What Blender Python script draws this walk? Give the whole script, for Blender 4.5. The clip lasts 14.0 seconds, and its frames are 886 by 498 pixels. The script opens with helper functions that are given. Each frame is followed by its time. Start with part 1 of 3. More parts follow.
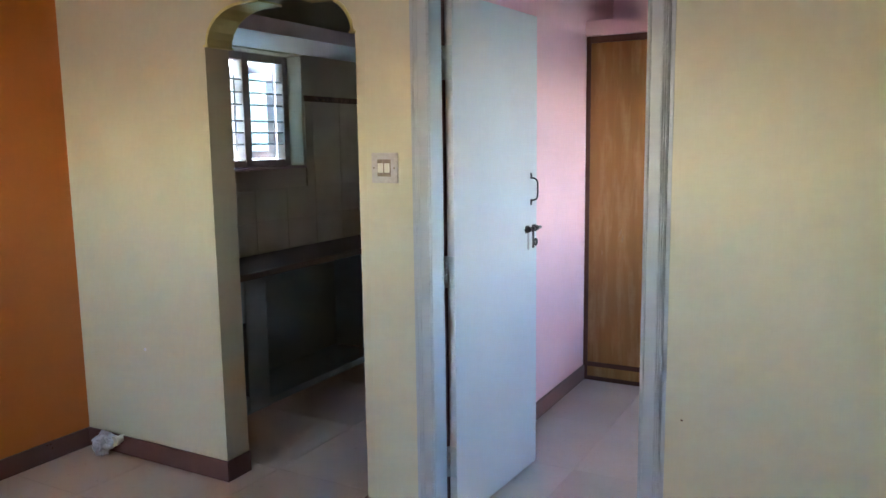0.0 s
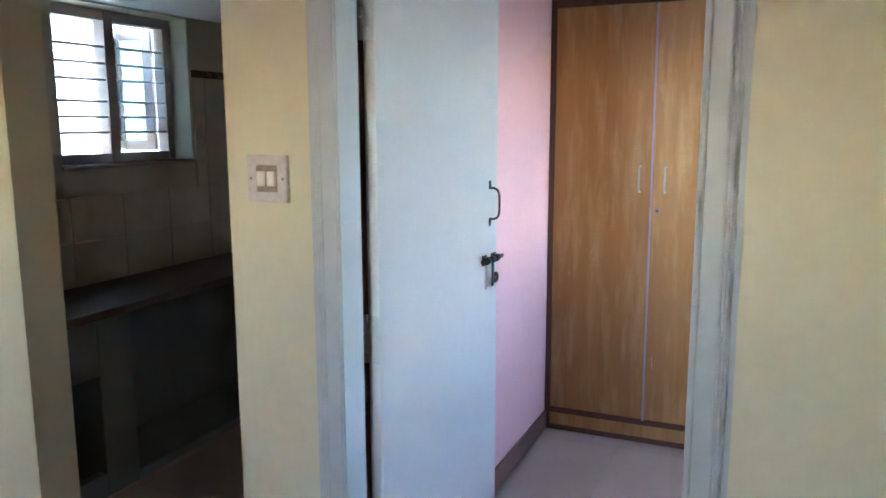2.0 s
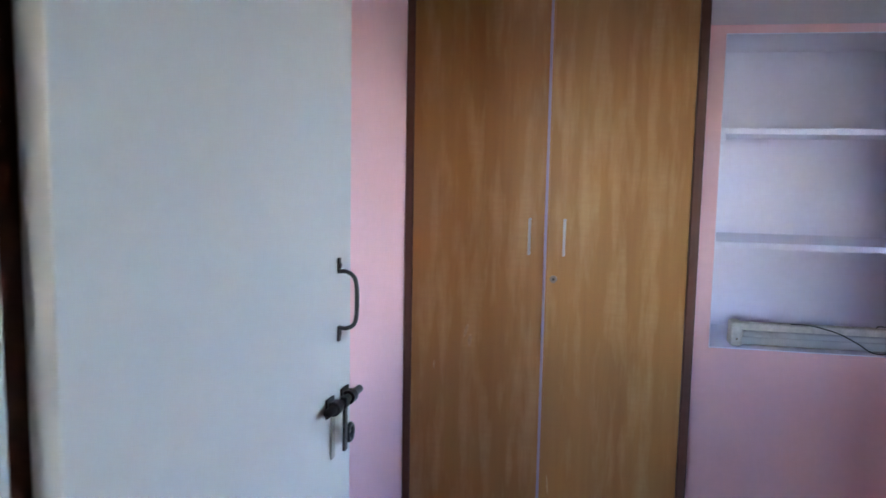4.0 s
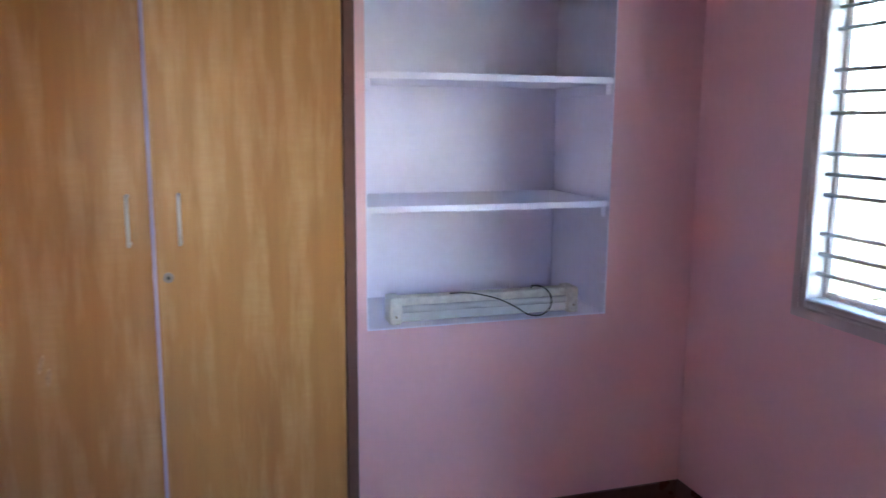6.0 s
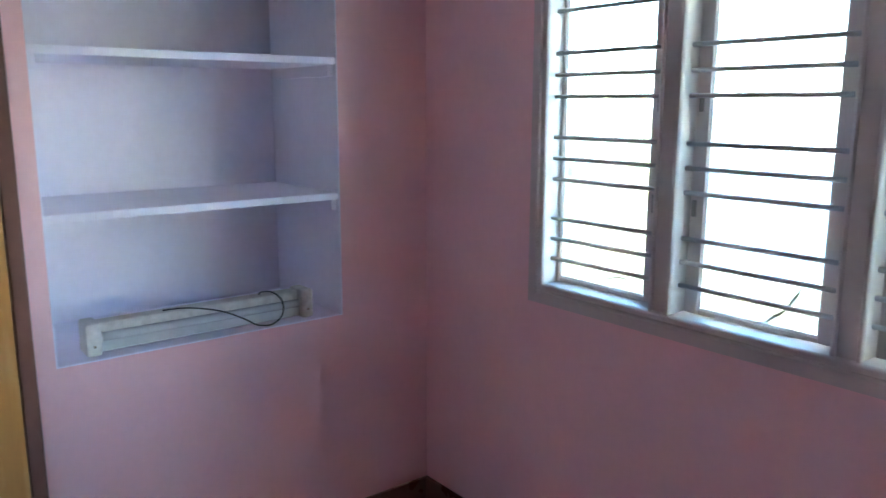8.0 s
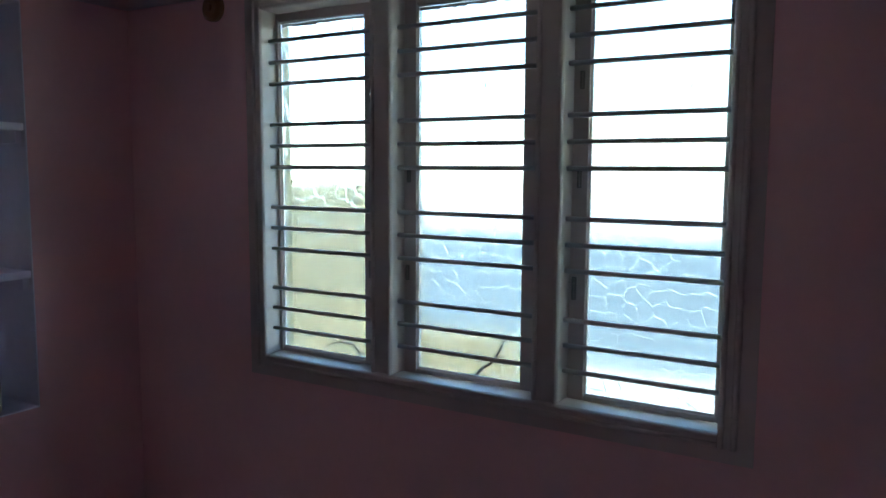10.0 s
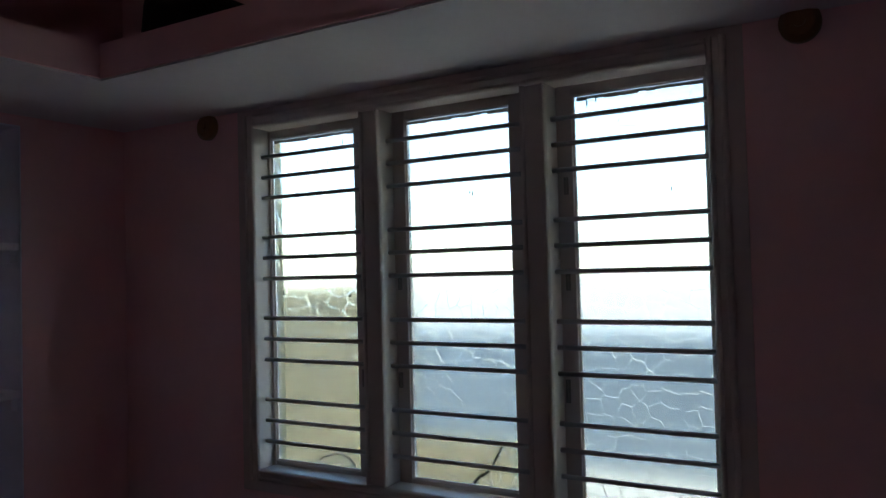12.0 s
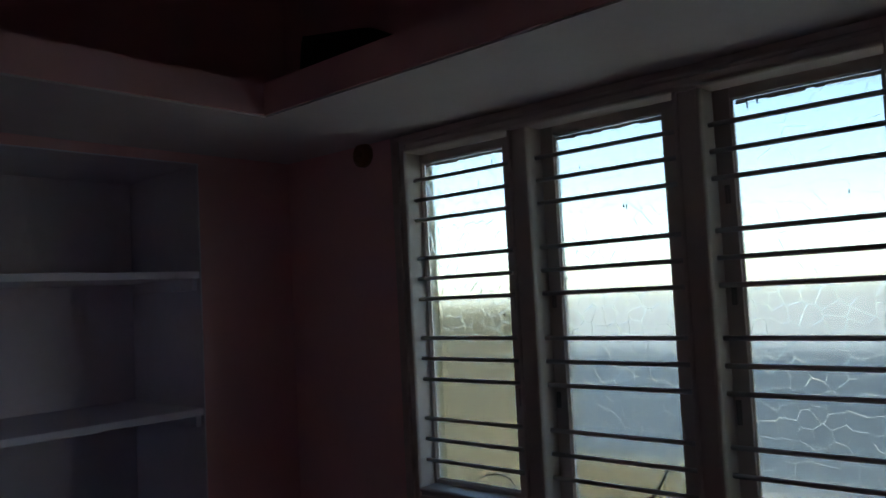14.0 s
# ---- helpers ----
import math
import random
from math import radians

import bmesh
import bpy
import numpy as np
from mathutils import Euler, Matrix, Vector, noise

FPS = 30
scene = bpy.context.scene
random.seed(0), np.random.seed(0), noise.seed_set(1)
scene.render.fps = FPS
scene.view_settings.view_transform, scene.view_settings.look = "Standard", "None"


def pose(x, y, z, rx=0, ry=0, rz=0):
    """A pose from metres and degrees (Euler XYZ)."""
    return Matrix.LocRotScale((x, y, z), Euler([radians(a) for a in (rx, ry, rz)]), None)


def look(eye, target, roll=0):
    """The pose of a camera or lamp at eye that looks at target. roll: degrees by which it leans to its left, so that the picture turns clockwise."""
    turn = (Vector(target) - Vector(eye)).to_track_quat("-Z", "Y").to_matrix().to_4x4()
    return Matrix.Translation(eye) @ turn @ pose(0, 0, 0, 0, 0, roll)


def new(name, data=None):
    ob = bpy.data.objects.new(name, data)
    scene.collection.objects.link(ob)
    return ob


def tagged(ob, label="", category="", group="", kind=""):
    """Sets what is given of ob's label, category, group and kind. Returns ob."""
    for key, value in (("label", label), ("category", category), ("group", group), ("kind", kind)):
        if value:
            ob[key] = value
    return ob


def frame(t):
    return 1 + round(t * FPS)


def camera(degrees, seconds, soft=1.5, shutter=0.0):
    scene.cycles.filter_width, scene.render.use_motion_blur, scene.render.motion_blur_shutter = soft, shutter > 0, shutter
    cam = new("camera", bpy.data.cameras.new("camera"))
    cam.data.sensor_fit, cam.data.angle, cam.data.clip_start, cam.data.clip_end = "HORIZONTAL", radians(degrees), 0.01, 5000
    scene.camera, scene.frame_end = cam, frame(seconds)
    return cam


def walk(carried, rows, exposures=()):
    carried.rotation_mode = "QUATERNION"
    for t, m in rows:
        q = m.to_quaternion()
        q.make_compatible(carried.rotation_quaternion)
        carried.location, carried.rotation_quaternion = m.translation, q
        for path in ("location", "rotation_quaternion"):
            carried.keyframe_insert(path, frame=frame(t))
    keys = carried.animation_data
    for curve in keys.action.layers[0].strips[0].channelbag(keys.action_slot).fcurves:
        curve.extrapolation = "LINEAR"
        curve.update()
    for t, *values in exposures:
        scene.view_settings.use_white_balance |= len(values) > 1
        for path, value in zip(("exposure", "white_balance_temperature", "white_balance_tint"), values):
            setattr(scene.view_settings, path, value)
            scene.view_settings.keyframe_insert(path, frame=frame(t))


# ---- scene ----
cam = camera(60.0, 14.0, soft=1.5, shutter=0.3)
PATH = [
    (0, (0.12, -0.261, 1.478), (-0.837, 1.473, 1.2), -0.8),
    (0.5, (0.018, -0.099, 1.502), (-0.944, 1.631, 1.214), -1.0),
    (1, (-0.125, 0.129, 1.496), (-1.122, 1.837, 1.194), -0.7),
    (1.5, (-0.238, 0.337, 1.504), (-1.182, 2.072, 1.191), -0.4),
    (2, (-0.331, 0.641, 1.505), (-1.133, 2.445, 1.186), -0.2),
    (2.2, (-0.371, 0.75, 1.518), (-1.165, 2.559, 1.204), 0.1),
    (4.3, (-0.782, 1.752, 1.494), (-1.042, 3.723, 1.277), 1.1),
    (4.5, (-0.79, 1.826, 1.494), (-0.984, 3.805, 1.272), 1.1),
    (5, (-0.821, 2.029, 1.484), (-0.782, 4.013, 1.238), 0.8),
    (5.5, (-0.799, 2.131, 1.496), (-0.528, 4.092, 1.208), 0.8),
    (6, (-0.76, 2.274, 1.494), (-0.17, 4.157, 1.165), 0.4),
    (6.5, (-0.734, 2.394, 1.497), (0.053, 4.199, 1.152), 0.3),
    (7, (-0.685, 2.456, 1.507), (0.229, 4.196, 1.135), 0.6),
    (7.5, (-0.677, 2.508, 1.506), (0.375, 4.165, 1.122), 0.2),
    (8, (-0.658, 2.528, 1.503), (0.557, 4.072, 1.132), 0.1),
    (8.5, (-0.664, 2.538, 1.501), (0.724, 3.935, 1.152), 0.7),
    (9, (-0.676, 2.547, 1.513), (0.885, 3.751, 1.178), 0.9),
    (9.2, (-0.668, 2.537, 1.516), (0.943, 3.676, 1.188), 0.6),
    (11.3, (-0.679, 2.499, 1.525), (1.062, 3.484, 1.503), -1.5),
    (11.5, (-0.683, 2.499, 1.527), (1.054, 3.492, 1.53), -1.5),
    (12, (-0.684, 2.497, 1.533), (1.038, 3.513, 1.591), -1.5),
    (12.5, (-0.683, 2.5, 1.539), (1.018, 3.547, 1.639), -1.5),
    (13, (-0.68, 2.502, 1.536), (0.979, 3.609, 1.682), -1.9),
    (13.5, (-0.678, 2.505, 1.537), (0.899, 3.726, 1.688), -2.6),
    (14, (-0.671, 2.498, 1.535), (0.812, 3.834, 1.654), -2.9),
]

EXPOSURES = [(0.0, 7.15, 6850, 17), (2.2, 7.05, 6750, 17), (4.3, 6.55, 6650, 23), (5.5, 6.8, 6700, 24), (6.5, 6.95, 6750, 20), (7.5, 6.85, 6700, 15),
             (8.5, 6.35, 6600, 9), (9.2, 5.4, 6600, 9), (11.3, 4.2, 7400, 19), (12.0, 3.8, 7500, 20), (13.0, 3.35, 7600, 20), (14.0, 3.05, 7600, 20)]
walk(cam, [(t, look(eye, target, roll)) for t, eye, target, roll in PATH], EXPOSURES)

# ---- daylight ----
world = bpy.data.worlds.new("daylight")
scene.world = world
world.use_nodes = True
wn = world.node_tree.nodes
wn.clear()
sky = wn.new("ShaderNodeTexSky")
sky.sky_type = "NISHITA"
sky.sun_disc = False
sky.dust_density, sky.ozone_density = 0.3, 2.2
sky.sun_elevation = radians(52)
sky.sun_rotation = radians(-3)
bg = wn.new("ShaderNodeBackground")
bg.inputs["Strength"].default_value = 0.14
wo = wn.new("ShaderNodeOutputWorld")
world.node_tree.links.new(sky.outputs[0], bg.inputs["Color"])
world.node_tree.links.new(bg.outputs[0], wo.inputs["Surface"])

sun_data = bpy.data.lights.new("sun", "SUN")
sun_data.energy, sun_data.angle, sun_data.color = 4.8, radians(0.5), (1.0, 0.95, 0.88)
sun = new("sun", sun_data)
sun.matrix_world = look((-0.4, 9, 11), (0, 0, 0))

# added warm area lamp in an assumed, unseen south opening; lights the living room
front_data = bpy.data.lights.new("added_room_light", "AREA")
front_data.shape, front_data.size, front_data.size_y = "RECTANGLE", 0.7, 0.5
front_data.energy, front_data.color = 0.07, (0.96, 0.85, 0.57)
front = new("added_room_light", front_data)
front.matrix_world = look((-1.8, -2.98, 1.6), (-1.2, 2.0, 1.3))


# ---- materials ----
def nodes_of(name):
    m = bpy.data.materials.new(name)
    m.use_nodes = True
    n = m.node_tree.nodes
    return m, n, m.node_tree.links, n["Principled BSDF"]


def coords(n, l, scale=(1, 1, 1)):
    tc = n.new("ShaderNodeTexCoord")
    mp = n.new("ShaderNodeMapping")
    mp.inputs["Scale"].default_value = scale
    l.new(tc.outputs["Object"], mp.inputs["Vector"])
    return mp.outputs["Vector"]


def noise_tex(n, l, vec, scale, detail=4, rough=0.55):
    t = n.new("ShaderNodeTexNoise")
    t.inputs["Scale"].default_value = scale
    t.inputs["Detail"].default_value = detail
    t.inputs["Roughness"].default_value = rough
    l.new(vec, t.inputs["Vector"])
    return t.outputs["Fac"]


def ramp(n, l, fac, stops):
    r = n.new("ShaderNodeValToRGB")
    while len(r.color_ramp.elements) < len(stops):
        r.color_ramp.elements.new(0.5)
    for e, (p, c) in zip(r.color_ramp.elements, stops):
        e.position, e.color = p, (*c, 1)
    l.new(fac, r.inputs["Fac"])
    return r.outputs["Color"]


def mixed(n, l, a, b, fac, mode="MIX"):
    m = n.new("ShaderNodeMix")
    m.data_type, m.blend_type = "RGBA", mode
    if hasattr(fac, "is_output"):
        l.new(fac, m.inputs["Factor"])
    else:
        m.inputs["Factor"].default_value = fac
    l.new(a, m.inputs["A"]), l.new(b, m.inputs["B"])
    return m.outputs["Result"]


def bumped(n, l, b, height, strength, distance=0.002):
    k = n.new("ShaderNodeBump")
    k.inputs["Strength"].default_value, k.inputs["Distance"].default_value = strength, distance
    l.new(height, k.inputs["Height"])
    l.new(k.outputs["Normal"], b.inputs["Normal"])


def tint(c, k):
    return tuple(min(1, max(0, v * k)) for v in c)


def paint(name, col, rough=0.5, vary=0.05, lumps=0.25, grain=0.15, scale=1.0):
    """Wall or wood paint: cloudy tone, roller grain, faint trowel waves."""
    m, n, l, b = nodes_of(name)
    v = coords(n, l)
    big = noise_tex(n, l, v, 1.7 * scale, 5, 0.6)
    small = noise_tex(n, l, v, 38 * scale, 3)
    c1 = ramp(n, l, big, [(0.3, tint(col, 1 - vary)), (0.7, tint(col, 1 + vary))])
    c2 = ramp(n, l, small, [(0.35, tint((1, 1, 1), 1 - vary * 0.5)), (0.65, (1, 1, 1))])
    l.new(mixed(n, l, c1, c2, 1.0, "MULTIPLY"), b.inputs["Base Color"])
    r = ramp(n, l, big, [(0.3, (rough - 0.06,) * 3), (0.7, (rough + 0.06,) * 3)])
    l.new(r, b.inputs["Roughness"])
    add = n.new("ShaderNodeMath")
    add.operation = "MULTIPLY_ADD"
    l.new(noise_tex(n, l, v, 5 * scale, 3), add.inputs[0])
    add.inputs[1].default_value = lumps * 6
    fine = n.new("ShaderNodeMath")
    fine.operation = "MULTIPLY"
    l.new(noise_tex(n, l, v, 160 * scale, 2), fine.inputs[0])
    fine.inputs[1].default_value = grain
    l.new(fine.outputs[0], add.inputs[2])
    bumped(n, l, b, add.outputs[0], 0.5, 0.002)
    return m


def plain(name, col, rough=0.4, metal=0.0, vary=0.06, scale=20):
    m, n, l, b = nodes_of(name)
    v = coords(n, l)
    f = noise_tex(n, l, v, scale, 4)
    l.new(ramp(n, l, f, [(0.3, tint(col, 1 - vary)), (0.7, tint(col, 1 + vary))]), b.inputs["Base Color"])
    b.inputs["Roughness"].default_value, b.inputs["Metallic"].default_value = rough, metal
    bumped(n, l, b, f, 0.12, 0.0008)
    return m


cream = paint("cream_wall_paint", (0.595, 0.555, 0.39), 0.42)
orange = paint("orange_wall_paint", (0.62, 0.17, 0.03), 0.45)
pink = paint("pink_wall_paint", (0.86, 0.51, 0.54), 0.45)
lilac = paint("lilac_shelf_paint", (0.86, 0.82, 0.95), 0.5)
yellow = paint("yellow_arch_paint", (0.66, 0.60, 0.24), 0.45)
ceiling_paint = paint("white_ceiling_paint", (0.82, 0.82, 0.83), 0.7)
soffit_paint = paint("pale_soffit_paint", (0.72, 0.655, 0.69), 0.7)
kitchen_paint = paint("kitchen_wall_paint", (0.60, 0.58, 0.44), 0.5)
counter_stone = paint("brown_counter_stone", (0.13, 0.095, 0.07), 0.5, 0.12)
slate = paint("blue_grey_cement_paint", (0.22, 0.31, 0.35), 0.7)
skirting = paint("brown_skirting_tile", (0.13, 0.055, 0.04), 0.32, 0.09, 0.1)
door_paint = paint("grey_white_enamel", (0.635, 0.63, 0.635), 0.38, 0.03, 0.08, 0.05)
frame_paint = paint("grey_enamel", (0.42, 0.46, 0.48), 0.35, 0.03, 0.03, 0.05)
window_paint = paint("off_white_window_enamel", (0.54, 0.475, 0.445), 0.45, 0.06, 0.06, 0.05)
border_paint = paint("pinkish_grey_border_paint", (0.56, 0.46, 0.44), 0.5)
bar_paint = plain("pale_grey_bar_enamel", (0.42, 0.43, 0.46), 0.4)
brown_edge = paint("dark_brown_wood", (0.10, 0.034, 0.021), 0.68, 0.2)
black_iron = plain("blackened_iron", (0.05, 0.048, 0.05), 0.35, 0.7)
bright_steel = plain("bright_steel", (0.40, 0.385, 0.37), 0.3, 0.9)
hinge_metal = plain("painted_hinge", (0.50, 0.55, 0.56), 0.4, 0.2)
white_plastic = plain("ivory_plastic", (0.74, 0.70, 0.60), 0.35)
old_plastic = plain("yellowed_switch_plate", (0.52, 0.475, 0.46), 0.4, 0, 0.1, 60)
grime = plain("grimy_switch_well", (0.26, 0.20, 0.15), 0.5, 0, 0.25, 80)
tube_glass = plain("milky_tube", (0.53, 0.53, 0.54), 0.15)
dusty_plastic = plain("dusty_ivory_plastic", (0.56, 0.52, 0.47), 0.45, 0, 0.14, 45)
black_rubber = plain("black_cable", (0.02, 0.02, 0.02), 0.5)
white_rag = plain("white_plastic_bag", (0.62, 0.62, 0.66), 0.45, 0, 0.12, 30)
lock_steel = plain("worn_lock_steel", (0.20, 0.17, 0.15), 0.4, 0.6)
bolt_grey = plain("dull_bolt_metal", (0.24, 0.23, 0.22), 0.5, 0.5)
scuff_pale = plain("pale_scuff", (0.39, 0.22, 0.105), 0.5, 0, 0.25, 60)
rose_brown = plain("brass_brown_wood", (0.24, 0.115, 0.05), 0.4)
black_cloth = plain("black_fabric", (0.012, 0.012, 0.02), 0.8)
strip_lilac = plain("lilac_edge_strip", (0.30, 0.25, 0.36), 0.4)


def floor_material():
    m, n, l, b = nodes_of("beige_floor_tile")
    v = n.new("ShaderNodeNewGeometry").outputs["Position"]
    info = n.new("ShaderNodeObjectInfo")
    big = noise_tex(n, l, v, 2.2, 5, 0.6)
    fine = noise_tex(n, l, v, 45, 4, 0.7)
    c = ramp(n, l, big, [(0.3, (0.60, 0.50, 0.445)), (0.7, (0.66, 0.565, 0.51))])
    s = ramp(n, l, fine, [(0.30, (0.965, 0.955, 0.95)), (0.7, (1, 1, 1))])
    c = mixed(n, l, c, s, 1.0, "MULTIPLY")
    t = ramp(n, l, info.outputs["Random"], [(0.0, (0.94, 0.93, 0.93)), (1.0, (1, 1, 1))])
    l.new(mixed(n, l, c, t, 1.0, "MULTIPLY"), b.inputs["Base Color"])
    l.new(ramp(n, l, fine, [(0.3, (0.27,) * 3), (0.7, (0.31,) * 3)]), b.inputs["Roughness"])
    bumped(n, l, b, noise_tex(n, l, v, 3.0, 2), 0.15, 0.002)
    return m


def laminate_material():
    """Tan wood-print laminate with upright grain and paler flecks."""
    m, n, l, b = nodes_of("tan_wood_laminate")
    info = n.new("ShaderNodeObjectInfo")
    tc = n.new("ShaderNodeTexCoord")
    shift = n.new("ShaderNodeVectorMath")
    shift.operation = "ADD"
    spread = n.new("ShaderNodeMath")
    spread.operation = "MULTIPLY"
    spread.inputs[1].default_value = 7.0
    l.new(info.outputs["Random"], spread.inputs[0])
    l.new(tc.outputs["Object"], shift.inputs[0])
    l.new(spread.outputs[0], shift.inputs[1])

    def mapped(s):
        mp = n.new("ShaderNodeMapping")
        mp.inputs["Scale"].default_value = s
        l.new(shift.outputs[0], mp.inputs["Vector"])
        return mp.outputs["Vector"]
    grain = noise_tex(n, l, mapped((42, 42, 2.2)), 1.0, 4, 0.55)
    bands = noise_tex(n, l, mapped((7, 7, 0.7)), 1.0, 3, 0.5)
    flames = noise_tex(n, l, mapped((21, 21, 3.2)), 1.0, 4, 0.55)
    ripple = noise_tex(n, l, mapped((14, 14, 95)), 1.0, 2, 0.5)
    c = ramp(n, l, bands, [(0.3, (0.31, 0.130, 0.034)), (0.7, (0.37, 0.172, 0.047))])
    g = ramp(n, l, grain, [(0.3, (0.90, 0.88, 0.85)), (0.65, (1, 1, 1))])
    c = mixed(n, l, c, g, 1.0, "MULTIPLY")
    pale = n.new("ShaderNodeRGB")
    pale.outputs[0].default_value = (0.47, 0.29, 0.125, 1)
    f = ramp(n, l, flames, [(0.48, (0, 0, 0)), (0.58, (0.28,) * 3), (0.70, (0.55,) * 3)])
    r = ramp(n, l, ripple, [(0.38, (0.78,) * 3), (0.6, (1, 1, 1))])
    f = mixed(n, l, f, r, 1.0, "MULTIPLY")
    c = mixed(n, l, c, pale.outputs[0], f)
    t = ramp(n, l, info.outputs["Random"], [(0.0, (1.0, 0.94, 0.90)), (1.0, (0.96, 1.0, 0.92))])
    l.new(mixed(n, l, c, t, 1.0, "MULTIPLY"), b.inputs["Base Color"])
    b.inputs["Roughness"].default_value = 0.38
    bumped(n, l, b, grain, 0.06, 0.0006)
    return m


def pane_material():
    """Pressed pattern glass: a net of fine raised lines on a softly obscured sheet."""
    m, n, l, b = nodes_of("pattern_glass")
    v = coords(n, l, (1, 1, 1))
    parts_of = n.new("ShaderNodeSeparateXYZ")
    flat = n.new("ShaderNodeCombineXYZ")
    l.new(v, parts_of.inputs[0])
    l.new(parts_of.outputs["Y"], flat.inputs["X"])
    l.new(parts_of.outputs["Z"], flat.inputs["Y"])
    vo = n.new("ShaderNodeTexVoronoi")
    vo.voronoi_dimensions, vo.feature = "2D", "DISTANCE_TO_EDGE"
    vo.inputs["Scale"].default_value = 27
    vo.inputs["Randomness"].default_value = 0.8
    l.new(flat.outputs[0], vo.inputs["Vector"])
    edge = ramp(n, l, vo.outputs["Distance"], [(0.0, (1, 1, 1)), (0.04, (0, 0, 0))])
    gaps = ramp(n, l, noise_tex(n, l, v, 30, 2), [(0.38, (0, 0, 0)), (0.46, (1, 1, 1))])
    edge = mixed(n, l, edge, gaps, 1.0, "MULTIPLY")
    b.inputs["Base Color"].default_value = (0.178, 0.256, 0.276, 1)
    b.inputs["Transmission Weight"].default_value = 1.0
    b.inputs["Roughness"].default_value = 0.17
    b.inputs["IOR"].default_value = 1.3
    bumped(n, l, b, edge, 0.6, 0.0012)
    return m


tile = floor_material()
laminate = laminate_material()
pane_glass = pane_material()
grout = plain("floor_grout", (0.36, 0.30, 0.27), 0.8)
outer_cream = paint("cream_outer_render", (0.36, 0.31, 0.19), 0.8, 0.12)
outer_blue = paint("pale_blue_outer_render", (0.29, 0.34, 0.385), 0.8, 0.08)
outer_mint = paint("pale_mint_outer_render", (0.46, 0.54, 0.55), 0.8, 0.06)
outer_ground = paint("dusty_ground", (0.22, 0.207, 0.19), 0.9, 0.15)
wall_tile = plain("cream_glazed_tile", (0.60, 0.585, 0.47), 0.18, 0, 0.05, 6)
border_tile = plain("brown_border_tile", (0.13, 0.075, 0.045), 0.3, 0, 0.75, 30)


# ---- mesh helpers ----
def box(bm, x0, x1, y0, y1, z0, z1, bevel=0.0):
    m = Matrix.LocRotScale(((x0 + x1) / 2, (y0 + y1) / 2, (z0 + z1) / 2), None, (x1 - x0, y1 - y0, z1 - z0))
    r = bmesh.ops.create_cube(bm, size=1.0, matrix=m)
    if bevel:
        es = list({e for v in r["verts"] for e in v.link_edges})
        bmesh.ops.bevel(bm, geom=es, offset=bevel, segments=2, profile=0.6, affect="EDGES")
    return bm


def rod(bm, a, b, r, seg=12, r2=None):
    a, b = Vector(a), Vector(b)
    q = (b - a).to_track_quat("Z", "Y").to_matrix().to_4x4()
    m = Matrix.Translation((a + b) / 2) @ q
    bmesh.ops.create_cone(bm, cap_ends=True, segments=seg, radius1=r, radius2=r if r2 is None else r2, depth=(b - a).length, matrix=m)
    return bm


def prism(bm, outline, axis, lo, hi):
    """A prism over an outline in the plane across the axis; outline points are (across, z)."""
    def put(p, d):
        return (p[0], d, p[1]) if axis == "y" else ((d, p[0], p[1]) if axis == "x" else (p[0], p[1], d))
    a = [bm.verts.new(put(p, lo)) for p in outline]
    b = [bm.verts.new(put(p, hi)) for p in outline]
    k = len(outline)
    for i in range(k):
        bm.faces.new((a[i], a[(i + 1) % k], b[(i + 1) % k], b[i]))
    bm.faces.new(a[::-1])
    bm.faces.new(b)
    bmesh.ops.recalc_face_normals(bm, faces=bm.faces[:])
    return bm


def holed(bm, axis, lo, hi, a0, a1, z0, z1, b0, b1, h0, h1):
    """A wall slab across the axis from lo to hi, with one opening b0..b1, h0..h1 right through it."""
    def put(a, z, d):
        return (a, d, z) if axis == "y" else (d, a, z)
    ring = []
    for d in (lo, hi):
        outer = [bm.verts.new(put(a, z, d)) for a, z in ((a0, z0), (a1, z0), (a1, z1), (a0, z1))]
        inner = [bm.verts.new(put(a, z, d)) for a, z in ((b0, h0), (b1, h0), (b1, h1), (b0, h1))]
        ring.append((outer, inner))
        for k in range(4):
            bm.faces.new((outer[k], outer[(k + 1) % 4], inner[(k + 1) % 4], inner[k]))
    for which in (0, 1):
        for k in range(4):
            bm.faces.new((ring[0][which][k], ring[0][which][(k + 1) % 4], ring[1][which][(k + 1) % 4], ring[1][which][k]))
    bmesh.ops.recalc_face_normals(bm, faces=bm.faces[:])
    return bm


def tube(bm, pts, r, seg=8, closed=False):
    """A round tube along points."""
    pts = [Vector(p) for p in pts]
    rings = []
    up = Vector((0.13, 0.31, 0.94))
    for i, p in enumerate(pts):
        d = (pts[min(i + 1, len(pts) - 1)] - pts[max(i - 1, 0)]).normalized()
        u = d.cross(up).normalized()
        w = d.cross(u)
        rings.append([bm.verts.new(p + r * (math.cos(2 * math.pi * k / seg) * u + math.sin(2 * math.pi * k / seg) * w)) for k in range(seg)])
    for a, b in zip(rings, rings[1:]):
        for k in range(seg):
            bm.faces.new((a[k], a[(k + 1) % seg], b[(k + 1) % seg], b[k]))
    bm.faces.new(rings[0][::-1])
    bm.faces.new(rings[-1])
    bmesh.ops.recalc_face_normals(bm, faces=bm.faces[:])
    return bm


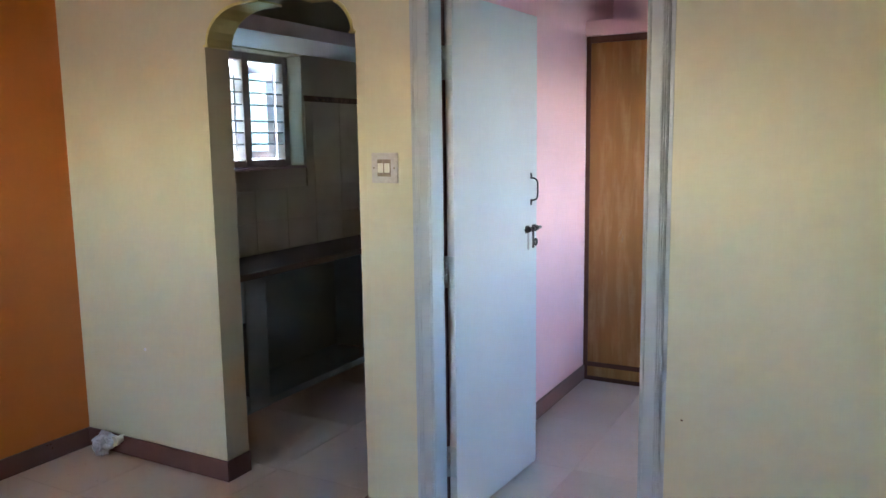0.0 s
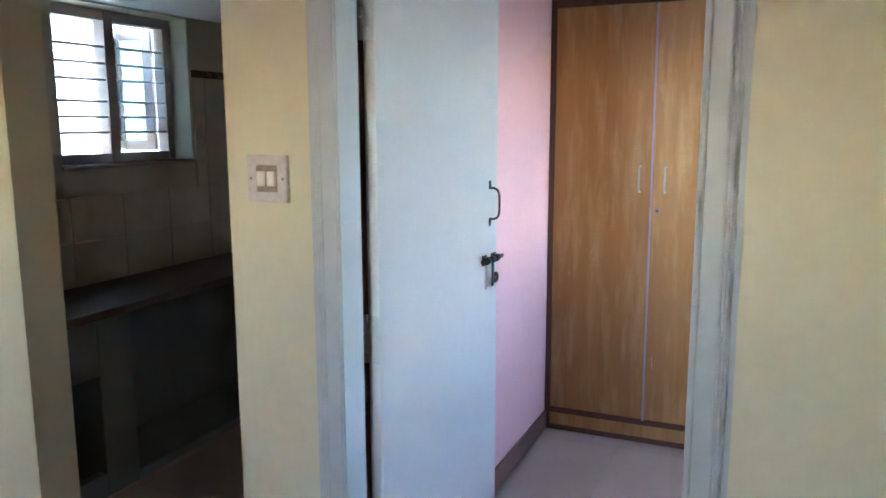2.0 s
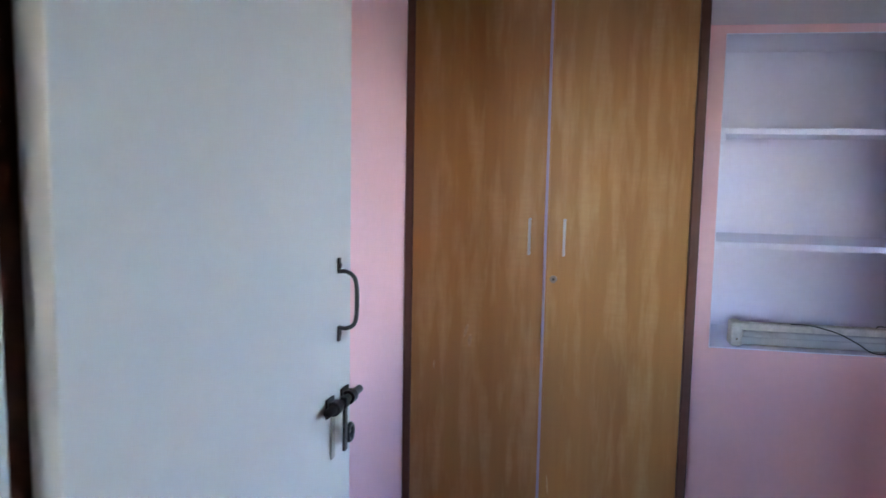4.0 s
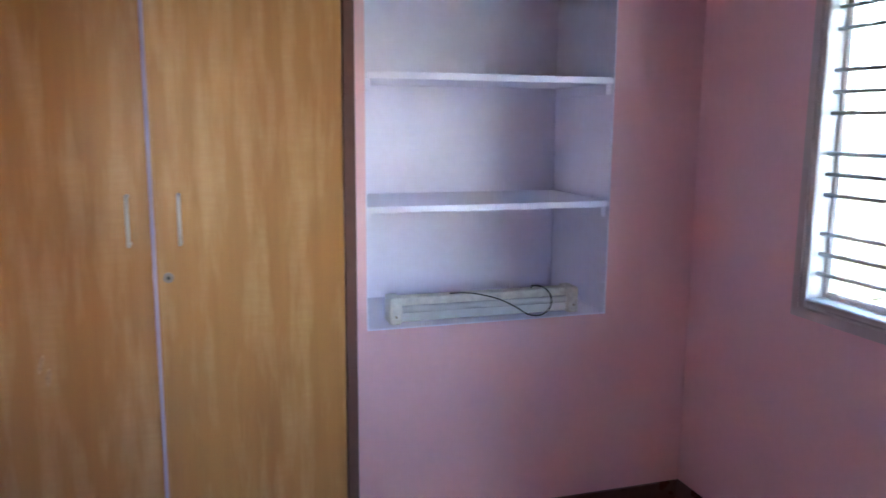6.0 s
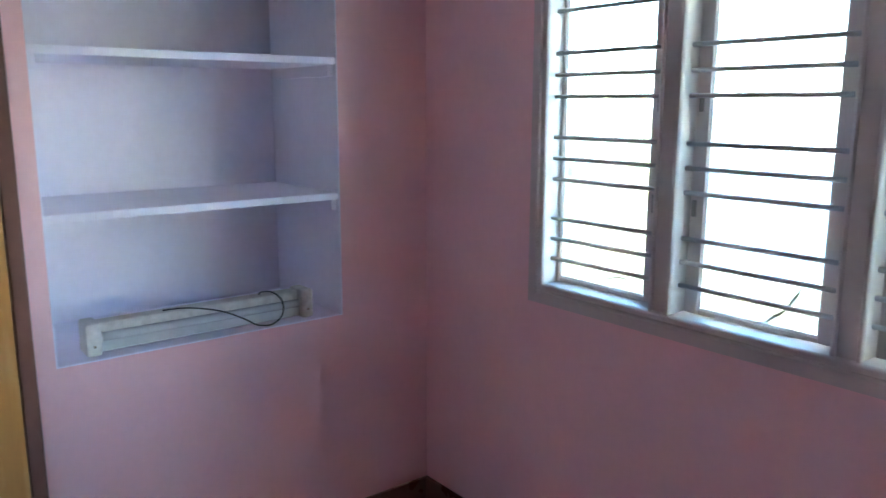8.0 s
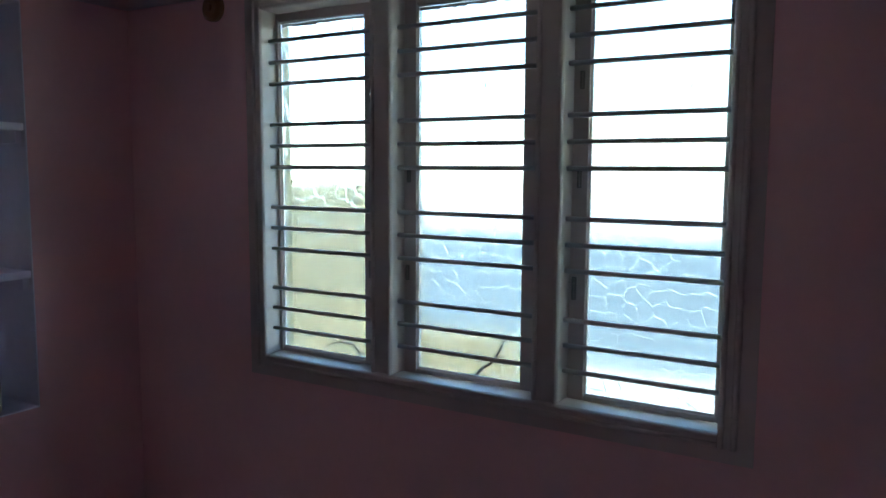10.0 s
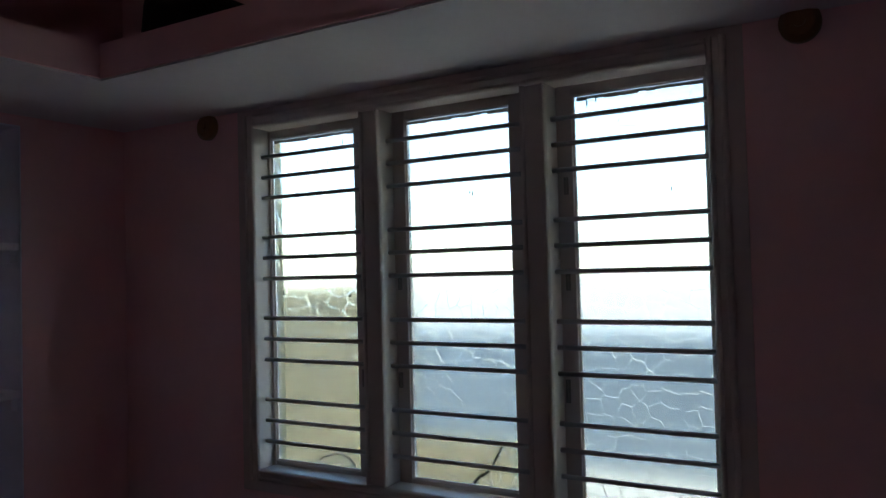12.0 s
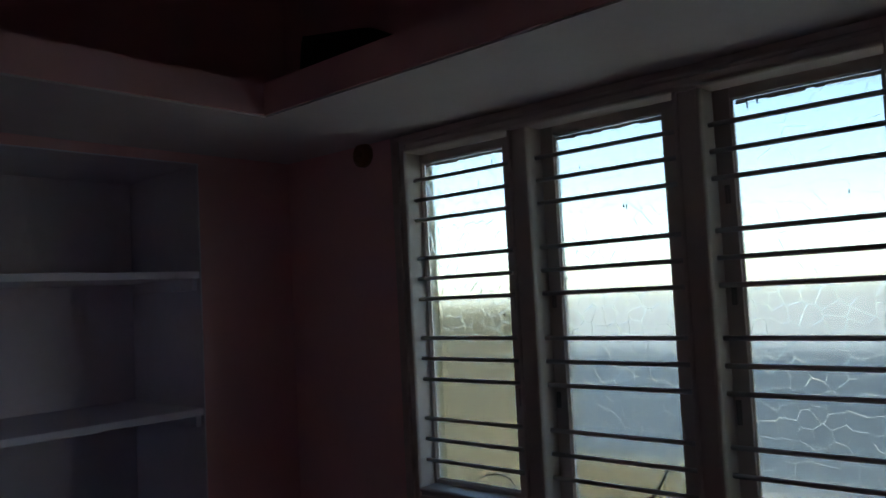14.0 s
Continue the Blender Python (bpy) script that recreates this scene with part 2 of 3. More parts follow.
def smooth_path(pts, n=8):
    """Catmull-Rom through points."""
    pts = [Vector(p) for p in pts]
    out = []
    q = [pts[0]] + pts + [pts[-1]]
    for i in range(1, len(q) - 2):
        for k in range(n):
            t = k / n
            a, b, c, d = q[i - 1], q[i], q[i + 1], q[i + 2]
            out.append(0.5 * ((2 * b) + (c - a) * t + (2 * a - 5 * b + 4 * c - d) * t * t + (3 * b - a - 3 * c + d) * t ** 3))
    return out + [pts[-1]]


def part(name, bm, material, parent=None, label="", smooth=False):
    me = bpy.data.meshes.new(name)
    bm.to_mesh(me)
    bm.free()
    me.materials.append(material)
    if smooth:
        for p in me.polygons:
            p.use_smooth = True
    ob = new(name, me)
    if parent is not None:
        ob.parent = parent
        ob.matrix_parent_inverse = parent.matrix_basis.inverted()
    if label:
        tagged(ob, label)
    return ob


def thing(name, at, label, category, group="", kind=""):
    e = new(name)
    e.matrix_basis = Matrix.Translation(at)
    e.empty_display_size = 0.05
    return tagged(e, label, category, group, kind)


def structure(name, bm, material, label, category):
    return tagged(part(name, bm, material), label, category, "", "structure")


B = bmesh.new

# ---- plan ----
WF, WB = 2.10, 2.235            # living-room and inner faces of the door wall
XL, XR = -1.362, 1.0            # bedroom side walls
YW, YN = 4.205, 4.733           # wardrobe front, shelf-recess wall
XO = -3.215                     # orange wall and kitchen window wall
HC = 2.90                       # ceiling
AL, AR = -2.285, -1.535         # arch sides
DL, DR, DH = -1.29, -0.405, 2.08  # door frame outside
ZL, ZT = 2.036, 2.122            # loft underside and top

# door wall, with its arch and doorway
bm = B()
box(bm, XO, AL, WF, WB, 0, HC)
box(bm, AR, DL, WF, WB, 0, HC)
box(bm, DL, DR, WF, WB, DH, HC)
box(bm, DR, 1.75, WF, WB, 0, HC)
head = [(AL, HC), (AR, HC), (AR, 1.885)]
for k in range(9):
    a = math.pi / 2 * k / 8
    head.append((AR - 0.012 - 0.20 * (1 - math.cos(a)), 1.885 + 0.145 * math.sin(a)))
head += [(AR - 0.295, 2.032), (AR - 0.295, 2.062), (AL + 0.295, 2.062), (AL + 0.295, 2.032)]
for k in range(8, -1, -1):
    a = math.pi / 2 * k / 8
    head.append((AL + 0.012 + 0.20 * (1 - math.cos(a)), 1.885 + 0.145 * math.sin(a)))
head.append((AL, 1.885))
prism(bm, head[::-1], "y", WF, WB)
structure("wall_north", bm, cream, "cream painted wall with an arched kitchen opening and a doorway", "wall")

# living room shell
structure("wall_west", box(B(), XO - 0.15, XO, -3.0, WF, 0, HC), orange, "bright orange painted plaster wall", "wall")
structure("wall_east", box(B(), 1.75, 1.9, -3.0, WB, 0, HC), cream, "cream painted plaster wall", "wall")
# the opening is assumed, out of view, and only admits light
bm = holed(B(), "y", -3.15, -3.0, XO, 1.75, 0, HC, -2.15, -1.45, 1.35, 1.85)
structure("wall_south", bm, cream, "cream painted wall with an unseen opening added to light the room", "wall")
structure("ceiling_living", box(B(), XO - 0.15, 1.9, -3.15, WB, HC, HC + 0.12), ceiling_paint, "white painted living room ceiling", "ceiling")

# bedroom shell
NX0, NX1, NZ0, NZ1, NB = -0.255, 0.642, 0.795, 2.0, 5.2
structure("wall_bedroom_west", box(B(), XL - 0.13, XL, WB, 5.35, 0, HC), pink, "pink painted bedroom wall", "wall")
bm = holed(B(), "y", YN, NB + 0.012, XL, XR + 0.15, 0, HC, NX0, NX1, NZ0, NZ1)
structure("wall_bedroom_north", bm, pink, "pink painted wall with a deep shelf recess", "wall")
structure("wall_bedroom_outer", box(B(), XL, XR + 0.15, NB + 0.012, 5.35, 0, HC), outer_cream, "rendered outer wall behind the recess", "wall")
lining = structure("recess_lining", box(B(), NX0, NX1, NB, NB + 0.01, NZ0, NZ1), lilac, "lilac painted lining of the shelf recess", "wall recess")
for x in (NX0, NX1):
    part("lining_side", box(B(), x - 0.004, x + 0.004, YN + 0.0005, NB, NZ0, NZ1), lilac, lining)
for z in (NZ0, NZ1):
    part("lining_board", box(B(), NX0 + 0.004, NX1 - 0.004, YN + 0.0005, NB, z - 0.004, z + 0.004), lilac, lining)

WY0, WY1, WZ0, WZ1 = 2.80, 4.155, 0.945, 1.99     # bedroom window opening
structure("outer_wall_east", holed(B(), "x", XR + 0.09, XR + 0.16, WB, YN, 0, HC, WY0 - 0.02, WY1 + 0.02, WZ0 - 0.02, WZ1 + 0.02), outer_cream, "cream rendered outer face of the window wall", "wall")
bm = holed(B(), "x", XR, XR + 0.09, WB, YN, 0, HC, WY0, WY1, WZ0, WZ1)
structure("wall_bedroom_east", bm, pink, "pink painted wall with a three-light window", "wall")
structure("wall_bedroom_south", box(B(), -0.40, XR, WB, WB + 0.004, 0, HC), pink, "pink painted inner face of the door wall", "wall")
structure("wall_bedroom_south_left", box(B(), XL, -1.295, WB, WB + 0.004, 0, HC), pink, "pink painted strip beside the door frame", "wall")
structure("ceiling_bedroom", box(B(), XL - 0.13, XR + 0.15, WB, 5.35, HC, HC + 0.12), ceiling_paint, "painted bedroom ceiling above the loft", "ceiling")

# loft slabs: over the recess and window walls, and a little higher over the wardrobe
LX, LY, LS = 0.523, 4.188, -0.381
bm = B()
prism(bm, [(LS, LY), (LX, LY), (LX, WB + 0.004), (XR, WB + 0.004), (XR, YN), (LS, YN)], "z", ZL, ZT)
structure("loft_slab", bm, pink, "pink edged concrete loft slab over recess and window", "loft")
structure("loft_slab_wardrobe", box(B(), XL, LS, LY, YN, 2.075, 2.160), pink, "pink edged concrete loft slab over the wardrobe", "loft")
bm = B()
prism(bm, [(LS, LY + 0.006), (LX + 0.006, LY + 0.006), (LX + 0.006, WB + 0.004), (XR, WB + 0.004), (XR, YN), (LS, YN)], "z", ZL - 0.005, ZL)
structure("loft_soffit", bm, soffit_paint, "white painted underside of the loft slab", "loft")

# kitchen shell
KY0, KY1, KZ0, KZ1 = 3.045, 3.862, 1.33, 2.05
bm = holed(B(), "x", XO - 0.2, XO, WB, 5.35, 0, HC, KY0, KY1, KZ0, KZ1)
structure("wall_kitchen_west", bm, kitchen_paint, "cream painted kitchen wall with a barred window", "wall")
structure("wall_kitchen_north", box(B(), XO, XL - 0.13, 5.2, 5.35, 0, HC), kitchen_paint, "cream painted kitchen end wall", "wall")
structure("ceiling_kitchen", box(B(), XO - 0.2, XL - 0.13, WB, 5.35, HC, HC + 0.12), ceiling_paint, "white painted kitchen ceiling", "ceiling")
structure("loft_kitchen", box(B(), XO, -2.70, WB, 5.2, 2.06, 2.14), ceiling_paint, "painted concrete loft slab over the kitchen counter", "loft")

# floor
structure("floor", box(B(), XO - 0.2, 1.9, -3.15, 5.35, -0.12, -0.004), grout, "floor bed under beige vitrified tiles", "floor")


def skirt(x0, x1, y0, y1, name="baseboard"):
    return structure(name, box(B(), x0, x1, y0, y1, -0.003, 0.092, 0.003), skirting, "dark brown skirting tiles along the wall foot", "skirting")


T = 0.012
skirt(XO, XO + T, -3.0, WF - T)
skirt(XO, AL + T, WF - T, WF)
skirt(AL, AL + T, WF, WB)
skirt(AR - T, DL, WF - T, WF)
skirt(AR - T, AR, WF, WB)
skirt(DR, 1.75, WF - T, WF)
skirt(XL, XL + T, WB + 0.06, YW - 0.002)
skirt(-0.385, XR - T, YN - T, YN)
skirt(XR - T, XR, WB + 0.004, YN)
skirt(-0.40, XR - T, WB + 0.004, WB + 0.004 + T)

# yellow corbels under the arch head
for side, s in ((AL, 1), (AR, -1)):
    out = [(side + s * 0.001, 1.88)]
    for k in range(9):
        a = math.pi / 2 * k / 8
        out.append((side + s * (0.018 + 0.20 * (1 - math.cos(a))), 1.88 + 0.144 * math.sin(a)))
    out += [(side + s * 0.300, 2.026), (side + s * 0.300, 2.034)]
    for k in range(8, -1, -1):
        a = math.pi / 2 * k / 8
        out.append((side + s * (0.008 + 0.20 * (1 - math.cos(a))), 1.888 + 0.146 * math.sin(a)))
    bm = prism(B(), out if s > 0 else out[::-1], "y", WF - 0.003, WB + 0.003)
    box(bm, min(side - s * 0.004, side + s * 0.024), max(side - s * 0.004, side + s * 0.024), WF - 0.006, WB + 0.006, 1.872, 1.881, 0.002)
    structure("arch_corbel", bm, yellow, "pale yellow painted curve under the arch head", "arch trim")


# ---- bedroom door ----
RB = 2.180                      # where the door rebate begins in the frame's depth


def jamb_profile(bm, x0, x1, lip, z0, z1):
    """A rebated upright with a beaded face; lip is the side (+1 or -1) that faces the opening."""
    box(bm, x0, x1, WF - 0.012, RB, z0, z1, 0.003)
    inner, outer = (x1, x0) if lip > 0 else (x0, x1)
    lo, hi = sorted((outer, inner - lip * 0.018))
    box(bm, lo, hi, RB - 0.002, WB + 0.012, z0, z1, 0.002)
    for w, d in ((0.009, 0.005), (0.049, 0.0035), (0.056, 0.0035), (0.063, 0.0035)):
        c = inner - lip * w
        rod(bm, (c, WF - 0.012, z0), (c, WF - 0.012, z1), d, 10)


door_frame = thing("door_frame", ((DL + DR) / 2, WF, 0), "grey enamelled wooden door frame with beaded edges", "door frame", "", "structure")
bm = B()
jamb_profile(bm, DL, -1.222, 1, -0.004, DH)
part("jamb", bm, frame_paint, door_frame)
bm = B()
jamb_profile(bm, -0.474, DR, -1, -0.004, DH)
part("jamb", bm, frame_paint, door_frame)
part("head", box(B(), -1.222, -0.474, WF - 0.012, WB + 0.012, 2.012, DH, 0.003), frame_paint, door_frame)
part("rebate", box(B(), -1.2415, -1.2305, RB + 0.001, WB + 0.008, 0, 2.01), brown_edge, door_frame, "unpainted reddish brown rebate of the hinge jamb")
bm = B()
box(bm, DL - 0.012, DL, WF - 0.004, WF + 0.01, 0, DH)
box(bm, DR, DR + 0.012, WF - 0.004, WF + 0.01, 0, DH)
part("paint_margin", bm, frame_paint, door_frame, "grey paint run over onto the wall")

HX, HY = -1.207, 2.203
SWING = math.degrees(math.atan2(0.041, 0.69))
bedroom_door = thing("bedroom_door", (HX, HY, 0), "grey-white painted flush door standing open into the bedroom", "door")
# the leaf is modelled along +y from its hinge edge, its seen face on x = 0.016
part("leaf", box(B(), -0.016, 0.016, 0.0, 0.70, 0.012, 2.0, 0.0025), door_paint, bedroom_door)
bedroom_door.matrix_basis = Matrix.Translation((HX, HY, 0))


def on_door(name, bm, mat, label="", smooth=False, parent=None):
    me = bpy.data.meshes.new(name)
    bm.to_mesh(me)
    bm.free()
    me.materials.append(mat)
    if smooth:
        for p in me.polygons:
            p.use_smooth = True
    ob = new(name, me)
    ob.parent = parent or bedroom_door
    if label:
        tagged(ob, label)
    return ob


bpy.data.objects["leaf"].matrix_parent_inverse = Matrix()
for z in (0.20, 0.938, 1.695):
    bm = box(B(), -0.017, 0.0155, -0.0035, 0.0, z, z + 0.12, 0.0008)
    h = on_door("hinge", bm, hinge_metal, "pale grey steel butt hinge")
    bm = B()
    for k in range(5):
        rod(bm, (-0.019, -0.004, z + 0.024 * k + 0.001), (-0.019, -0.004, z + 0.024 * k + 0.023), 0.0062, 10)
    on_door("knuckle", bm, hinge_metal, "", True, h)
    for k in (0.025, 0.06, 0.095):
        bm = rod(B(), (0.003 if k == 0.06 else -0.004, -0.003, z + k), (0.003 if k == 0.06 else -0.004, -0.0052, z + k), 0.0035, 8)
        on_door("screw", bm, hinge_metal, "", False, h)

# bow handle
bm = B()
arc = smooth_path([(0.020, 0.636, 1.221), (0.034, 0.636, 1.221), (0.048, 0.637, 1.232), (0.051, 0.637, 1.268), (0.048, 0.637, 1.303), (0.034, 0.636, 1.315), (0.020, 0.636, 1.315)], 6)
tube(bm, arc, 0.0037, 10)
handle = on_door("pull_handle", bm, black_iron, "dark worn iron bow handle", True)
for z in (1.198, 1.312):
    bm = B()
    box(bm, 0.018, 0.022, 0.631, 0.641, z, z + 0.026, 0.0012)
    rod(bm, (0.021, 0.636, z + 0.013), (0.0235, 0.636, z + 0.013), 0.004, 12)
    on_door("foot_plate", bm, black_iron, "", False, handle)
# sliding bolt with hanging hasp
bm = B()
rod(bm, (0.029, 0.565, 1.096), (0.029, 0.712, 1.096), 0.0070, 12)
bolt = on_door("sliding_bolt", bm, black_iron, "blackened iron sliding bolt with hasp", True)
for y in (0.598, 0.664):
    bm = B()
    box(bm, 0.018, 0.0215, y - 0.016, y + 0.016, 1.080, 1.112, 0.001)
    rod(bm, (0.029, y - 0.009, 1.096), (0.029, y + 0.009, 1.096), 0.0122, 14)
    on_door("bolt_guide", bm, black_iron, "", False, bolt)
bm = B()
box(bm, 0.030, 0.035, 0.626, 0.640, 1.012, 1.100, 0.002)
box(bm, 0.026, 0.039, 0.623, 0.643, 1.088, 1.106, 0.003)
on_door("hasp", bm, black_iron, "", False, bolt)
bm = B()
ringpts = [(0.033, 0.656 + 0.012 * math.cos(a), 1.036 + 0.014 * math.sin(a)) for a in [2 * math.pi * k / 16 for k in range(17)]]
tube(bm, ringpts, 0.0042, 8)
on_door("staple", bm, black_iron, "", True, bolt)
bm = B()
box(bm, 0.018, 0.021, 0.604, 0.618, 1.005, 1.085, 0.001)
on_door("hasp_plate", bm, bright_steel, "scratched bare steel plate", False, bolt)
bedroom_door.matrix_basis = Matrix.Translation((HX, HY, 0)) @ Matrix.Rotation(-radians(SWING), 4, "Z")

# ---- switch ----
switch = thing("switch_board", (-1.416, WF, 1.385), "yellowed square switch plate with two grimy rockers", "light switch")
SX, SZ = -1.416, 1.385
part("plate", box(B(), SX - 0.055, SX + 0.055, WF - 0.012, WF, SZ - 0.055, SZ + 0.055, 0.004), old_plastic, switch)
part("well", box(B(), SX - 0.029, SX + 0.029, WF - 0.0135, WF - 0.008, SZ - 0.031, SZ + 0.031, 0.002), grime, switch, "grime-stained switch well")
for dx in (-0.014, 0.014):
    bm = box(B(), SX + dx - 0.0105, SX + dx + 0.0105, WF - 0.019, WF - 0.011, SZ - 0.017, SZ + 0.017, 0.003)
    part("rocker", bm, white_plastic, switch, "ivory rocker switch")
for dx in (-0.044, 0.044):
    bm = rod(B(), (SX + dx, WF - 0.0135, SZ), (SX + dx, WF - 0.011, SZ), 0.0035, 10)
    part("screw", bm, grime, switch)

# ---- wardrobe ----
W0, W1, WT = XL + 0.002, -0.389, 2.072
wardrobe = thing("wardrobe", ((W0 + W1) / 2, YW, 0), "tan wood-print two-door wardrobe with dark brown frame", "wardrobe")
part("body", box(B(), W0 + 0.01, W1 - 0.004, YW + 0.03, YN - 0.003, 0.0, WT - 0.004), brown_edge, wardrobe)
part("stile", box(B(), W0, W0 + 0.026, YW - 0.006, YW + 0.03, 0.0, WT, 0.004), brown_edge, wardrobe)
part("stile", box(B(), W1 - 0.030, W1, YW - 0.006, YW + 0.03, 0.0, WT, 0.004), brown_edge, wardrobe)
part("top_rail", box(B(), W0 + 0.026, W1 - 0.030, YW - 0.004, YW + 0.03, 2.034, WT, 0.004), brown_edge, wardrobe)
part("bottom_rail", box(B(), W0 + 0.026, W1 - 0.030, YW - 0.004, YW + 0.03, 0.088, 0.116, 0.004), brown_edge, wardrobe)
part("foot_rail", box(B(), W0 + 0.026, W1 - 0.030, YW - 0.004, YW + 0.03, 0.0, 0.026, 0.003), brown_edge, wardrobe)
part("plinth", box(B(), W0 + 0.026, W1 - 0.030, YW, YW + 0.03, 0.026, 0.088, 0.001), laminate, wardrobe)
WM = -0.879
doors = []
for x0, x1, hx in ((W0 + 0.028, WM - 0.004, -0.931), (WM + 0.004, W1 - 0.032, -0.817)):
    d = part("door", box(B(), x0, x1, YW - 0.004, YW + 0.016, 0.118, 2.032, 0.0015), laminate, wardrobe)
    doors.append(d)
    bm = B()
    pts = smooth_path([(hx, YW - 0.004, 1.203), (hx, YW - 0.030, 1.203), (hx, YW - 0.036, 1.208), (hx, YW - 0.037, 1.259), (hx, YW - 0.036, 1.311), (hx, YW - 0.030, 1.316), (hx, YW - 0.004, 1.316)], 4)
    tube(bm, pts, 0.0046, 10)
    part("handle", bm, bright_steel, d, "bright steel bar handle", True)
bm = rod(B(), (-0.849, YW - 0.009, 1.117), (-0.849, YW - 0.003, 1.117), 0.0125, 18)
lock = part("lock", bm, lock_steel, doors[1], "round steel lock with a keyhole")
part("keyhole", rod(B(), (-0.849, YW - 0.0105, 1.117), (-0.849, YW - 0.0088, 1.117), 0.0045, 12), black_rubber, lock)
bm = box(B(), WM - 0.0045, WM + 0.0045, YW - 0.010, YW + 0.012, 0.112, 2.033, 0.002)
part("edge_strip", bm, strip_lilac, doors[1], "lilac plastic meeting strip")
bm = box(B(), WM + 0.0045, WM + 0.010, YW - 0.0065, YW - 0.003, 0.114, 2.032, 0.001)
part("edge_band", bm, laminate, doors[1])


# rubbed smears on the wardrobe doors
for x, z, w, h, lean in ((-1.140, 0.925, 0.012, 0.050, 0.28), (-1.126, 0.892, 0.014, 0.046, 0.1), (-0.846, 0.40, 0.007, 0.07, -0.08), (-1.25, 0.80, 0.006, 0.030, 0.0)):
    bm = B()
    bmesh.ops.create_uvsphere(bm, u_segments=14, v_segments=8, radius=1.0, matrix=Matrix.Translation((x, YW - 0.004, z)) @ Matrix.Rotation(lean, 4, "Y") @ Matrix.Diagonal((w / 2, 0.0003, h / 2, 1)))
    part("scuff", bm, scuff_pale, doors[0] if x < WM else doors[1], "pale rubbed smear", True)


# ---- recess shelves ----
def shelf(z):
    s = thing("shelf", ((NX0 + NX1) / 2, YN, z), "lilac-white painted shelf board across the wall recess", "shelf", "recess shelves")
    part("board", box(B(), NX0 + 0.005, NX1 - 0.005, YN + 0.004, NB - 0.002, z - 0.023, z, 0.003), lilac, s)
    for x in (NX0 + 0.005, NX1 - 0.023):
        part("cleat", box(B(), x, x + 0.018, YN + 0.02, NB - 0.05, z - 0.060, z - 0.023, 0.002), lilac, s)
    return s


shelf(1.650)
shelf(1.214)

# ---- tube light lying in the recess ----
tube_light = thing("tube_light", (0.19, 4.80, NZ0 + 0.004), "dusty white tube light fitting lying on the recess ledge", "tube light")
TZ = NZ0 + 0.0045
T0, T1, TY = -0.168, 0.545, 4.775
part("channel", box(B(), T0 + 0.02, T1 - 0.02, TY + 0.02, TY + 0.075, TZ, TZ + 0.088, 0.008), dusty_plastic, tube_light, "ivory sheet channel")
part("cover", box(B(), T0 + 0.035, T1 - 0.035, TY + 0.004, TY + 0.021, TZ + 0.006, TZ + 0.040, 0.005), tube_glass, tube_light, "milky clear cover strip")
bm = rod(B(), (T0 + 0.03, TY + 0.006, TZ + 0.050), (T1 - 0.03, TY + 0.006, TZ + 0.050), 0.013, 20)
part("tube", bm, tube_glass, tube_light, "milky glass tube", True)
for x0, x1 in ((T0, T0 + 0.042), (T1 - 0.042, T1)):
    c = part("end_cap", box(B(), x0, x1, TY - 0.016, TY + 0.076, TZ, TZ + 0.096, 0.010), dusty_plastic, tube_light, "ivory moulded end cap")
    ix = x1 if x0 < 0 else x0
    bm = rod(B(), (ix - 0.004, TY + 0.006, TZ + 0.05), (ix + 0.004, TY + 0.006, TZ + 0.05), 0.017, 18)
    part("socket", bm, dusty_plastic, c)
    bm = rod(B(), ((x0 + x1) / 2 - 0.003, TY - 0.0165, TZ + 0.03), ((x0 + x1) / 2 + 0.003, TY - 0.0175, TZ + 0.03), 0.004, 8)
    part("screw", bm, grime, c)
bm = tube(B(), smooth_path([(0.06, TY + 0.03, TZ + 0.092), (0.13, TY + 0.004, TZ + 0.094), (0.22, TY - 0.018, TZ + 0.074), (0.29, TY - 0.030, TZ + 0.040),
                            (0.335, TY - 0.034, TZ + 0.012), (0.385, TY - 0.034, TZ + 0.006), (0.425, TY - 0.026, TZ + 0.030), (0.432, TY - 0.012, TZ + 0.072),
                            (0.415, TY + 0.020, TZ + 0.096), (0.385, TY + 0.040, TZ + 0.098), (0.372, TY + 0.03, TZ + 0.094)], 8), 0.0026, 7)
part("wire", bm, black_rubber, tube_light, "black loose lead wire", True)

# ---- bedroom window ----
window_1 = thing("window_1", (XR, (WY0 + WY1) / 2, WZ0), "off-white wooden three-light window with steel bars", "window", "", "structure")
FX0, FX1 = XR - 0.012, XR + 0.085
M1, M2 = 3.706, 3.228
MH = 0.034


def beaded_upright(y0, y1, z0, z1):
    bm = B()
    box(bm, FX0, FX1, y0, y1, z0, z1, 0.003)
    for y in (y0 + 0.007, y1 - 0.007):
        rod(bm, (FX0, y, z0), (FX0, y, z1), 0.006, 10)
    return bm


def beaded_rail(y0, y1, z0, z1):
    bm = B()
    box(bm, FX0, FX1, y0, y1, z0, z1, 0.003)
    for z in (z0 + 0.007, z1 - 0.007):
        rod(bm, (FX0, y0, z), (FX0, y1, z), 0.006, 10)
    return bm


